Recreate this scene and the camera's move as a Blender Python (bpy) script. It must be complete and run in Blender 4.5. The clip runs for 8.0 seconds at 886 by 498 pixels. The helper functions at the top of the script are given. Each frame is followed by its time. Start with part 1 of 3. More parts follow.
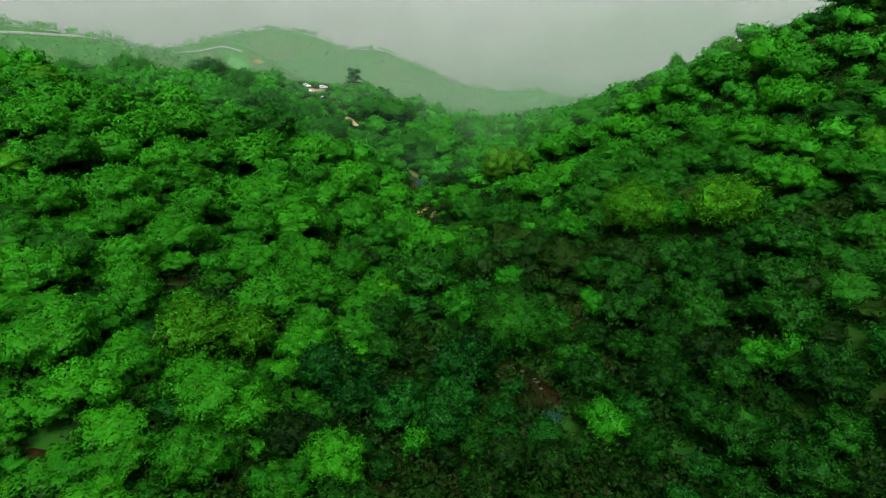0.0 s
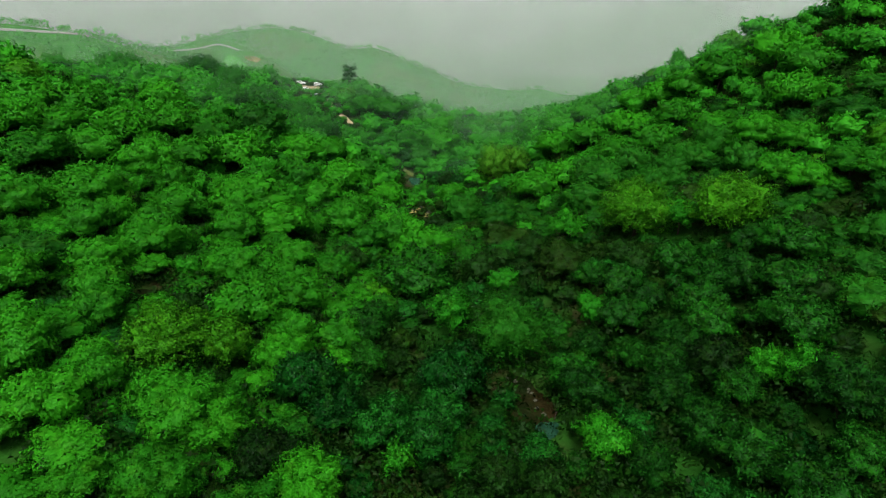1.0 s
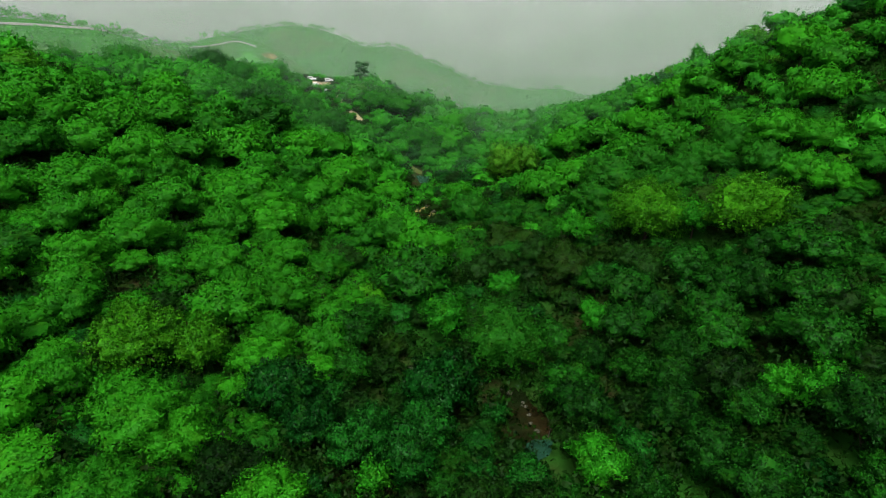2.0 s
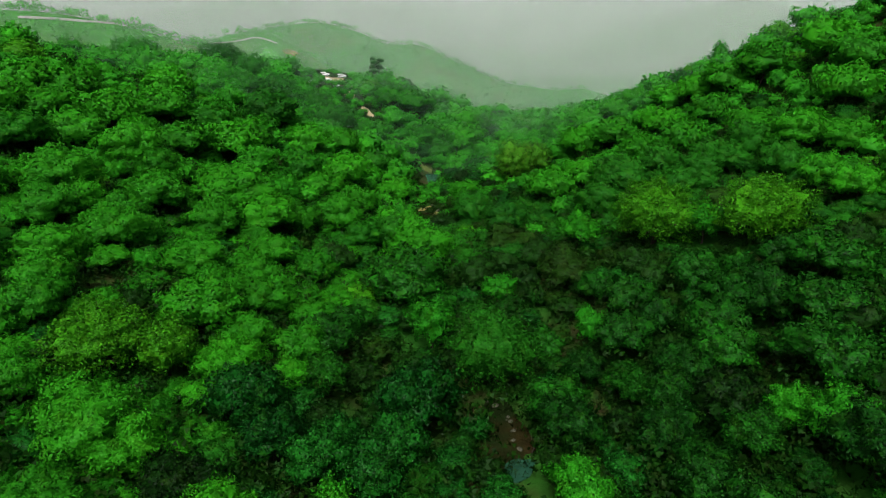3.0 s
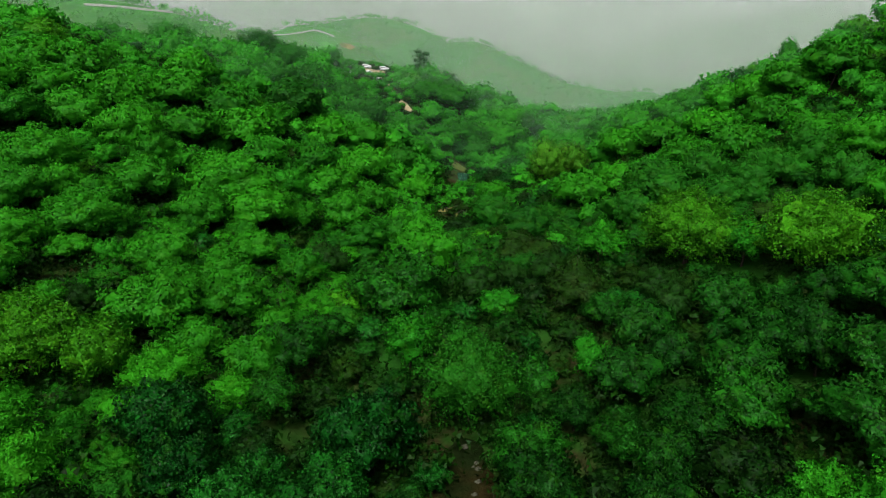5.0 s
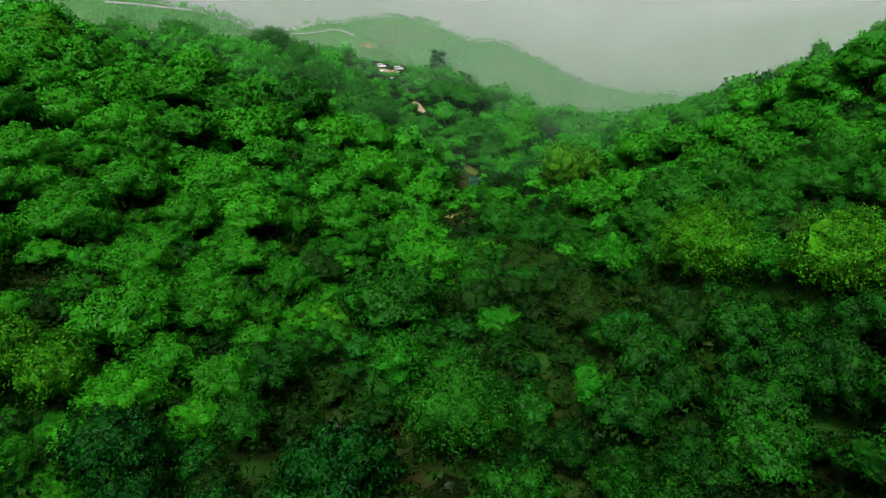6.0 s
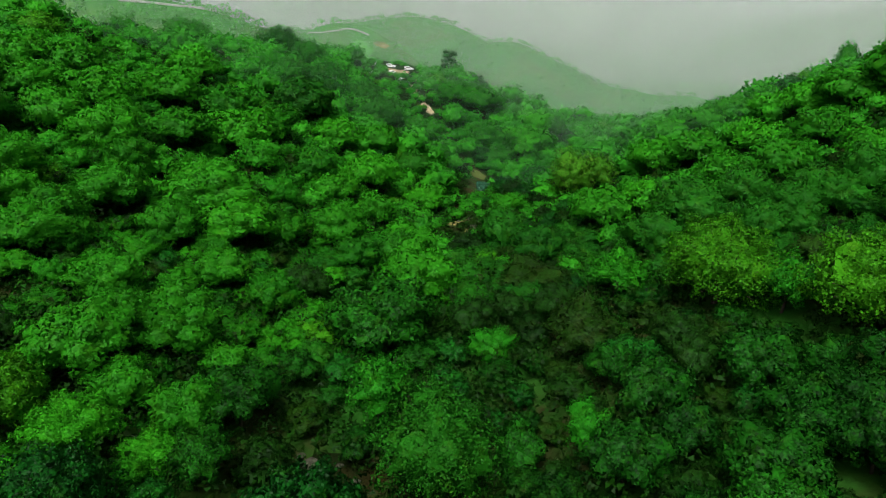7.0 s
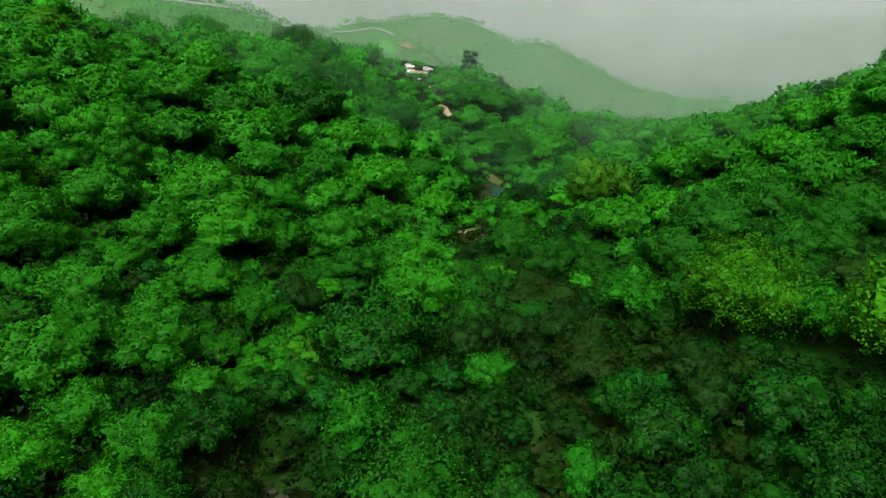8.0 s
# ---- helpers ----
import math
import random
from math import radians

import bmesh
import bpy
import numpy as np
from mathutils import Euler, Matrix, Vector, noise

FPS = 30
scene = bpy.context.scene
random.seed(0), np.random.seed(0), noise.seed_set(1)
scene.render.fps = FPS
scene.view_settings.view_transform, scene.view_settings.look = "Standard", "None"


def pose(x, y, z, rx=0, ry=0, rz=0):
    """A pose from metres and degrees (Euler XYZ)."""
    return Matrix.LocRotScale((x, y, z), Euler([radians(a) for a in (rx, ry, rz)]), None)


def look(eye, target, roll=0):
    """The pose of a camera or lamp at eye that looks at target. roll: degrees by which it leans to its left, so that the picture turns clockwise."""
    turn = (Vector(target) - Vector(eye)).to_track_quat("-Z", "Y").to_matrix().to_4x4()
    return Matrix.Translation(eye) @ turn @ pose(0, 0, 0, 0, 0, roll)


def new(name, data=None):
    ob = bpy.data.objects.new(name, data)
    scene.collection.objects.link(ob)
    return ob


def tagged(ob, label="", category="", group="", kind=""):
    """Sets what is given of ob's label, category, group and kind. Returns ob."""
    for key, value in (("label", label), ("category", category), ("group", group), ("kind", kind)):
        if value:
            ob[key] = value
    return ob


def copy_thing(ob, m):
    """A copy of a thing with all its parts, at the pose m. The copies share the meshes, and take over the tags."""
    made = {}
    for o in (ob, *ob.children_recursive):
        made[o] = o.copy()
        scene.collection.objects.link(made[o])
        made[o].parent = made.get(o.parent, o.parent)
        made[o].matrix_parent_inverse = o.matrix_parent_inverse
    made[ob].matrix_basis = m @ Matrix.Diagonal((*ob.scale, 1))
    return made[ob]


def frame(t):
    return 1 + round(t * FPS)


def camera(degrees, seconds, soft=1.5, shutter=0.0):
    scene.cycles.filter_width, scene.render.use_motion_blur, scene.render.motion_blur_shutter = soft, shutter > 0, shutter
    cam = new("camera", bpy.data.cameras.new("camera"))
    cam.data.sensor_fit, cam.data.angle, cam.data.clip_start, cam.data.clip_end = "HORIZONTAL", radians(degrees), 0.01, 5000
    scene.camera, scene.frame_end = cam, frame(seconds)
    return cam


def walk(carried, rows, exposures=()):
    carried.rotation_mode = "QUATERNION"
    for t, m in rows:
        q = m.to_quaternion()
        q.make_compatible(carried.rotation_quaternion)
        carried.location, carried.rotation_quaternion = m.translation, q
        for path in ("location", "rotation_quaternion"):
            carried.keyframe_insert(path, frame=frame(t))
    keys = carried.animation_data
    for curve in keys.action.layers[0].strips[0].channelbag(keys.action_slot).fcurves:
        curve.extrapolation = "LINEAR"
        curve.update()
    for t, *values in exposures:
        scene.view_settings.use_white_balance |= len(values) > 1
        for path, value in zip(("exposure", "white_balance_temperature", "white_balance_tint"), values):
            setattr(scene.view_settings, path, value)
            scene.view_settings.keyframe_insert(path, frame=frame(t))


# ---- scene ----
cam = camera(72.1, 8.0, soft=1.2)
METRES, EYE, TILT, LEAN, TURN = 64.0, 70.0, -24.0, 0.6, 0.0
ROWS = [
    (0.0, 0.0, 0.0, 0.0, 0.0, 0.0, -0.0),
    (0.5, 0.0122, 0.0518, 0.0041, 0.03, -0.01, 0.05),
    (1.0, 0.0307, 0.0985, 0.0062, 0.05, -0.04, 0.03),
    (1.5, 0.0605, 0.15, 0.008, 0.77, -0.05, -0.36),
    (3.0, 0.1788, 0.2964, 0.0158, 3.86, -0.16, -2.02),
    (3.5, 0.2254, 0.3483, 0.0203, 5.06, -0.24, -2.72),
    (4.0, 0.2644, 0.3984, 0.026, 6.24, -0.33, -3.39),
    (4.5, 0.2997, 0.4566, 0.0348, 7.78, -0.44, -4.25),
    (6.0, 0.3668, 0.6267, 0.0858, 11.22, -0.76, -6.09),
    (6.5, 0.384, 0.6864, 0.1078, 11.68, -0.8, -6.33),
    (7.0, 0.3987, 0.7418, 0.1276, 12.76, -0.95, -6.88),
    (7.5, 0.4144, 0.8032, 0.1489, 14.1, -1.12, -7.56),
    (8.0, 0.4288, 0.8607, 0.1685, 15.1, -1.24, -8.05),
]
walk(cam, [(t, pose(0, 0, EYE, TILT, LEAN, TURN) @ pose(METRES * x, METRES * y, METRES * z, 90 + pitch, roll, yaw)) for t, x, y, z, yaw, pitch, roll in ROWS])

# ---- world, sun, exposure ----
world = bpy.data.worlds.new("overcast_sky")
scene.world = world
world.use_nodes = True
wn, wl = world.node_tree.nodes, world.node_tree.links
wn.clear()
sky = wn.new("ShaderNodeTexSky")
sky.sky_type, sky.sun_disc = "NISHITA", False
sky.sun_elevation, sky.sun_rotation = radians(66), radians(190)
sky.air_density, sky.dust_density, sky.ozone_density = 1.0, 6.0, 1.0
grey = wn.new("ShaderNodeHueSaturation")
grey.inputs["Saturation"].default_value = 0.12
back = wn.new("ShaderNodeBackground")
back.inputs["Strength"].default_value = 0.085
wout = wn.new("ShaderNodeOutputWorld")
wl.new(sky.outputs[0], grey.inputs["Color"])
wl.new(grey.outputs[0], back.inputs["Color"])
wl.new(back.outputs[0], wout.inputs["Surface"])

sun_data = bpy.data.lights.new("sun", "SUN")
sun_data.energy, sun_data.angle, sun_data.color = 1.5, radians(14), (1.0, 0.98, 0.95)
sun = new("sun", sun_data)
sun.matrix_world = look((-25, 5, 330), (0, 147, 0))
scene.view_settings.exposure = 1.24


# ---- materials ----
def material(name):
    m = bpy.data.materials.new(name)
    m.use_nodes = True
    n, l = m.node_tree.nodes, m.node_tree.links
    n.clear()
    out = n.new("ShaderNodeOutputMaterial")
    return m, n, l, out


def mixed(n, l, fac, a, b):
    """A colour mix; a and b are colours or sockets."""
    mix = n.new("ShaderNodeMix")
    mix.data_type = "RGBA"
    for sock, v in ((mix.inputs[0], fac), (mix.inputs[6], a), (mix.inputs[7], b)):
        if isinstance(v, bpy.types.NodeSocket):
            l.new(v, sock)
        elif isinstance(v, (int, float)):
            sock.default_value = v
        else:
            sock.default_value = (*v, 1)
    return mix.outputs[2]


def noise_fac(n, l, scale, lo, hi, detail=3.0, coord="Object"):
    """A noise mapped to 0..1 between lo and hi."""
    tc = n.new("ShaderNodeNewGeometry") if coord == "World" else n.new("ShaderNodeTexCoord")
    tex = n.new("ShaderNodeTexNoise")
    tex.inputs["Scale"].default_value, tex.inputs["Detail"].default_value = scale, detail
    l.new(tc.outputs["Position" if coord == "World" else coord], tex.inputs["Vector"])
    ramp = n.new("ShaderNodeMapRange")
    ramp.inputs["From Min"].default_value, ramp.inputs["From Max"].default_value = lo, hi
    l.new(tex.outputs[0], ramp.inputs["Value"])
    return ramp.outputs[0]


def leaf_material(name, dark, light, odd, gloss=0.5, through_light=0.32, spread=0.4, scatter=False):
    """Foliage: a green for each tree, a little different for each leaf, with odd yellowed or dull patches."""
    m, n, l, out = material(name)
    geo = n.new("ShaderNodeNewGeometry")
    if scatter:
        tree = noise_fac(n, l, 0.13, 0.34, 0.66, 1.0, "World")
    else:
        tree = n.new("ShaderNodeObjectInfo").outputs["Random"]
    col = mixed(n, l, tree, dark, light)
    patch = noise_fac(n, l, 0.6, 0.52, 0.75, 3.0, "World")
    col = mixed(n, l, patch, col, odd)
    hsv = n.new("ShaderNodeHueSaturation")
    val = n.new("ShaderNodeMapRange")
    val.inputs["To Min"].default_value, val.inputs["To Max"].default_value = 1 - spread, 1 + spread
    l.new(geo.outputs["Random Per Island"], val.inputs["Value"])
    l.new(val.outputs[0], hsv.inputs["Value"])
    l.new(col, hsv.inputs["Color"])
    p = n.new("ShaderNodeBsdfPrincipled")
    p.inputs["Roughness"].default_value = gloss
    p.inputs["Specular IOR Level"].default_value = 0.05
    tr = n.new("ShaderNodeBsdfTranslucent")
    l.new(hsv.outputs[0], p.inputs["Base Color"])
    l.new(hsv.outputs[0], tr.inputs["Color"])
    mix = n.new("ShaderNodeMixShader")
    mix.inputs[0].default_value = through_light
    l.new(p.outputs[0], mix.inputs[1])
    l.new(tr.outputs[0], mix.inputs[2])
    l.new(mix.outputs[0], out.inputs["Surface"])
    return m


def plain_material(name, a, b, scale, rough=0.8, bump=0.0, coord="Object", metal=0.0, c=None):
    """Two tones in noise at two scales, with bump."""
    m, n, l, out = material(name)
    col = mixed(n, l, noise_fac(n, l, scale, 0.35, 0.65, 5.0, coord), a, b)
    if c:
        col = mixed(n, l, noise_fac(n, l, scale * 0.13, 0.45, 0.62, 4.0, coord), col, c)
    p = n.new("ShaderNodeBsdfPrincipled")
    p.inputs["Roughness"].default_value, p.inputs["Metallic"].default_value = rough, metal
    p.inputs["Specular IOR Level"].default_value = 0.06 if name == "green_water" else 0.5 if rough < 0.6 else 0.02
    l.new(col, p.inputs["Base Color"])
    if bump:
        b_ = n.new("ShaderNodeBump")
        b_.inputs["Strength"].default_value, b_.inputs["Distance"].default_value = 0.8, bump
        l.new(noise_fac(n, l, scale * 2.5, 0.2, 0.8, 6.0, coord), b_.inputs["Height"])
        l.new(b_.outputs[0], p.inputs["Normal"])
    l.new(p.outputs[0], out.inputs["Surface"])
    return m


LEAF_FEATHER = leaf_material("feathery_leaf", (0.010, 0.105, 0.004), (0.027, 0.225, 0.006), (0.030, 0.165, 0.005), spread=0.16)
LEAF_ROUND = leaf_material("rounded_leaf", (0.006, 0.062, 0.004), (0.015, 0.130, 0.006), (0.022, 0.100, 0.004), spread=0.2)
# Slope, broad and dark leaves: the valley's shade is put into their colour.
LEAF_SLOPE_SHADE = leaf_material("shaded_slope_leaf", (0.003, 0.030, 0.002), (0.007, 0.070, 0.003), (0.009, 0.050, 0.002), through_light=0.2, spread=0.75)
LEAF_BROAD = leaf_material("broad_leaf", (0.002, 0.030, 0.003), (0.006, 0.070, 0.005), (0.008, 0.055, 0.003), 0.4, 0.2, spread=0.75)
LEAF_LIGHT = leaf_material("yellow_green_leaf", (0.024, 0.140, 0.004), (0.036, 0.190, 0.005), (0.046, 0.170, 0.004))
LEAF_BRIGHT = leaf_material("bright_leaf", (0.012, 0.135, 0.005), (0.020, 0.190, 0.006), (0.028, 0.175, 0.005), spread=0.35)
LEAF_OLIVE = leaf_material("olive_leaf", (0.032, 0.145, 0.007), (0.046, 0.175, 0.008), (0.07, 0.165, 0.010))
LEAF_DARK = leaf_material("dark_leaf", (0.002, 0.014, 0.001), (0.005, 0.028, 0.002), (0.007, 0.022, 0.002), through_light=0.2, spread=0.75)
LEAF_DULL = leaf_material("dull_leaf", (0.007, 0.030, 0.002), (0.012, 0.046, 0.003), (0.016, 0.030, 0.004), spread=0.6)
LEAF_WOOD = leaf_material("woodland_leaf", (0.013, 0.130, 0.006), (0.028, 0.240, 0.008), (0.028, 0.170, 0.007), spread=0.14, scatter=True)
# Lightened in the colour to carry its green through mist and own shading.
LEAF_FAR = leaf_material("lightened_hill_leaf", (0.034, 0.190, 0.018), (0.050, 0.250, 0.026), (0.06, 0.19, 0.03), spread=0.25, scatter=True)
LEAF_SCRUB = leaf_material("scrub_leaf", (0.006, 0.055, 0.003), (0.012, 0.100, 0.004), (0.018, 0.080, 0.004), scatter=True)
# Near-black green: shade between the crowns put into the leaf colour.
LEAF_UNDER_SHADE = leaf_material("shaded_undergrowth_leaf", (0.003, 0.020, 0.001), (0.006, 0.036, 0.002), (0.012, 0.026, 0.003), scatter=True)
BARK = plain_material("bark", (0.022, 0.018, 0.013), (0.055, 0.045, 0.035), 6.0, 0.9, 0.02)
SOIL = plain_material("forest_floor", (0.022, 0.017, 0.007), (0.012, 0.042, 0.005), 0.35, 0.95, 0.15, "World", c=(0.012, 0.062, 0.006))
EARTH = plain_material("bare_earth", (0.26, 0.20, 0.115), (0.37, 0.30, 0.19), 0.7, 0.95, 0.08, "World")
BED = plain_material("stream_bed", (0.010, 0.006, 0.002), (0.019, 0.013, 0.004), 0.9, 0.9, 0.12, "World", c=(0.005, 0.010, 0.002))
OCHRE = plain_material("ochre_bank", (0.16, 0.11, 0.035), (0.26, 0.20, 0.075), 0.5, 0.95, 0.12, "World", c=(0.06, 0.08, 0.02))
GRASS = plain_material("short_grass", (0.04, 0.20, 0.03), (0.07, 0.26, 0.04), 0.3, 0.95, 0.05, "World")
STONE = plain_material("pale_stone", (0.03, 0.03, 0.02), (0.065, 0.065, 0.045), 1.6, 0.9, 0.06, c=(0.03, 0.05, 0.02))
WATER = plain_material("green_water", (0.008, 0.036, 0.020), (0.011, 0.044, 0.024), 0.8, 0.12, 0.004, "World")
PAINT = plain_material("white_car_paint", (0.78, 0.78, 0.77), (0.82, 0.82, 0.81), 3.0, 0.3)
GLASS = plain_material("dark_car_glass", (0.015, 0.018, 0.02), (0.02, 0.024, 0.026), 2.0, 0.08)
RUBBER = plain_material("tyre_rubber", (0.02, 0.02, 0.02), (0.03, 0.03, 0.03), 8.0, 0.8)
HILLSIDE = plain_material("grassy_hillside", (0.018, 0.105, 0.010), (0.032, 0.155, 0.016), 0.12, 0.95, 0.5, "World", c=(0.050, 0.120, 0.025))
TAR = plain_material("pale_road", (0.20, 0.20, 0.185), (0.28, 0.27, 0.25), 0.4, 0.8, 0.01, "World")


# ---- the ground ----
def smooth(a, b, v):
    s = np.clip((v - a) / (b - a), 0, 1)
    return s * s * (3 - 2 * s)


def soft_min(a, b, k):
    return 0.5 * (a + b - np.sqrt((a - b) ** 2 + k * k))


def mound(x, y, cx, cy, sx, sy, h, turn=0.0):
    c, s = math.cos(radians(turn)), math.sin(radians(turn))
    u, v = ((x - cx) * c + (y - cy) * s) / sx, (-(x - cx) * s + (y - cy) * c) / sy
    return h * np.exp(-0.5 * (u * u + v * v))


def waves(x, y, size, seed):
    """Smooth pseudo-random relief, about -1..1."""
    r = np.random.RandomState(seed)
    z = 0
    for k in range(7):
        a, p = r.rand() * 6.283, r.rand() * 6.283
        f = (0.7 + 0.9 * r.rand()) * 6.283 / size
        z = z + np.sin(f * (x * math.cos(a) + y * math.sin(a)) + p)
    return z / 4.0


def ground(x, y):
    """Height of the ground: a wooded valley, its two slopes, the ridge with the road, and the hills beyond."""
    x, y = np.asarray(x, float), np.asarray(y, float)
    yc = np.clip(y, 25, 420)
    s = (yc - 150) / 100
    u = x - (-13.9 - 6.64 * s + 12.72 * s * s)
    floor = 8.7 - 9.7 * s - 0.88 * s * s + 0.78 * s ** 3
    lo, hi = -np.minimum(u, 0), np.maximum(u, 0)
    left = (0.398 + 0.145 * s - 0.134 * s * s) * lo
    right = (1.584 + 0.508 * s + 0.563 * s * s) * (np.sqrt(hi * hi + 252.7 ** 2) - 252.7) * (1 - 0.418 * smooth(261, 405, y))
    crest = 64 - 26 * smooth(165, 290, y) - 14 * smooth(300, 370, y) - 10 * smooth(-95, -150, x)
    z = soft_min(floor + left, crest, 8) + soft_min(right, 94.6 - 62.3 * s + 9.7 * s * s, 10)
    z = z - 7.5 + 1.1 * waves(x, y, 38, 3)
    hill = np.maximum(mound(x, y, -257, 930, 150, 140, 112), mound(x, y, -117, 947, 86, 120, 84))
    hill = np.maximum(hill, mound(x, y, -407, 860, 160, 120, 94)) + 5 * waves(x, y, 120, 8) * smooth(480, 620, y)
    hill = np.maximum(hill, mound(x, y, -240, 664, 95, 52, 121))
    hill = np.maximum(hill, mound(x, y, 520, 1450, 230, 160, 118))
    hill = np.maximum(hill, mound(x, y, 150, 1900, 420, 200, 88))
    hill = np.maximum(hill, mound(x, y, 950, 1250, 260, 260, 110))
    hill = np.maximum(hill, mound(x, y, -600, 1800, 500, 240, 120))
    far = -108 + hill + 16 * waves(x, y, 420, 5) * smooth(800, 1500, y) - 20 * smooth(900, 2600, y)
    z = z + (far - z) * smooth(395, 490, y)
    z = np.maximum(z, -130 + mound(x, y, -345, 455, 260, 80, 174))
    z = z + mound(x, y, -75, 345, 30, 32, 16) + mound(x, y, -24, 340, 24, 26, 8.5) + mound(x, y, 48, 372, 38, 30, 5)
    return z


def part(name, data, mat, parent=None, label=""):
    """Links one mesh (a bmesh or mesh data) as an object, under a thing or a part."""
    if isinstance(data, bmesh.types.BMesh):
        me = bpy.data.meshes.new(name)
        data.to_mesh(me)
        data.free()
    else:
        me = data
    if mat and not me.materials:
        me.materials.append(mat)
    ob = new(name, me)
    if parent:
        ob.parent = parent
    if label:
        ob["label"] = label
    return ob


def mesh_of(name, verts, faces, mat=None, soft=False, normals=None):
    """Mesh data from arrays; faces: lists of equal or unequal length."""
    me = bpy.data.meshes.new(name)
    verts = np.asarray(verts, np.float32)
    size = np.array([len(f) for f in faces], np.int32)
    loops = np.concatenate([np.asarray(f, np.int32) for f in faces]) if len(set(size.tolist())) > 1 else np.asarray(faces, np.int32).ravel()
    me.vertices.add(len(verts))
    me.vertices.foreach_set("co", verts.ravel())
    me.loops.add(len(loops))
    me.loops.foreach_set("vertex_index", loops)
    me.polygons.add(len(size))
    me.polygons.foreach_set("loop_start", np.concatenate([[0], np.cumsum(size)[:-1]]).astype(np.int32))
    me.polygons.foreach_set("use_smooth", np.full(len(size), soft))
    me.update(calc_edges=True)
    if normals is not None:
        me.normals_split_custom_set_from_vertices(np.asarray(normals, np.float32).tolist())
    if mat:
        me.materials.append(mat)
    return me


def spaced(parts):
    """Grid lines from (start, end, step) stretches."""
    out = []
    for a, b, d in parts:
        out += list(np.arange(a, b, d))
    return np.array(out + [parts[-1][1]])


gx = spaced([(-4500, -1200, 330), (-1200, -420, 26), (-420, -160, 9), (-160, 160, 3.2), (160, 420, 12), (420, 1200, 30), (1200, 4500, 330)])
gy = spaced([(-1500, -100, 200), (-100, 30, 8), (30, 300, 3.2), (300, 900, 8), (900, 2600, 30), (2600, 4800, 220)])
GX, GY = np.meshgrid(gx, gy)
GZ = ground(GX, GY)
nx = len(gx)
quads = [(j * nx + i, j * nx + i + 1, (j + 1) * nx + i + 1, (j + 1) * nx + i) for j in range(len(gy) - 1) for i in range(nx - 1)]
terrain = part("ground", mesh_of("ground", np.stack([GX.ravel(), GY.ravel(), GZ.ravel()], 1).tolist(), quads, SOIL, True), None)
terrain.data.materials.append(HILLSIDE)
centre = np.array([0.25 * (GY[j, i] + GY[j + 1, i] + GY[j, i + 1] + GY[j + 1, i + 1]) for j in range(len(gy) - 1) for i in range(nx - 1)])
terrain.data.polygons.foreach_set("material_index", (centre > 398).astype(np.int32))
tagged(terrain, "brown and mossy forest floor of a steep wooded valley", "ground", kind="structure")

# ---- trees ----
ICO = []
for level in (2, 3):
    b = bmesh.new()
    bmesh.ops.create_icosphere(b, subdivisions=level, radius=1.0)
    ICO.append((np.array([v.co[:] for v in b.verts]), np.array([[v.index for v in f.verts] for f in b.faces])))
    b.free()


def unit(v):
    return v / np.maximum(np.linalg.norm(v, axis=-1, keepdims=True), 1e-9)


# Crown forms: middle height, reach up and down (parts of the height), number, width and depth of the lobes, how far the leaves go down.
FORMS = {
    "umbrella": (0.54, 0.43, 0.36, 30, 0.34, 0.38, -0.75),
    "dome": (0.52, 0.46, 0.44, 44, 0.29, 0.36, -0.90),
    "open": (0.55, 0.42, 0.36, 34, 0.31, 0.46, -0.70),
    "shrub": (0.45, 0.48, 0.42, 14, 0.44, 0.40, -0.60),
}


def lobed(d, lobes, width, depth):
    """How far a crown reaches in the directions d, and how its surface leans away from the lobes' middles."""
    gap = np.linalg.norm(d[:, None, :] - lobes[None, :, :3], axis=2)
    swell = lobes[None, :, 3] * np.exp(-((gap / width) ** 2) * 1.4)
    k = np.argmax(swell, axis=1)
    pick = np.arange(len(d))
    rise = swell[pick, k]
    lean = (d - lobes[k, :3]) / width
    return 1 - depth + 1.2 * depth * rise, lean


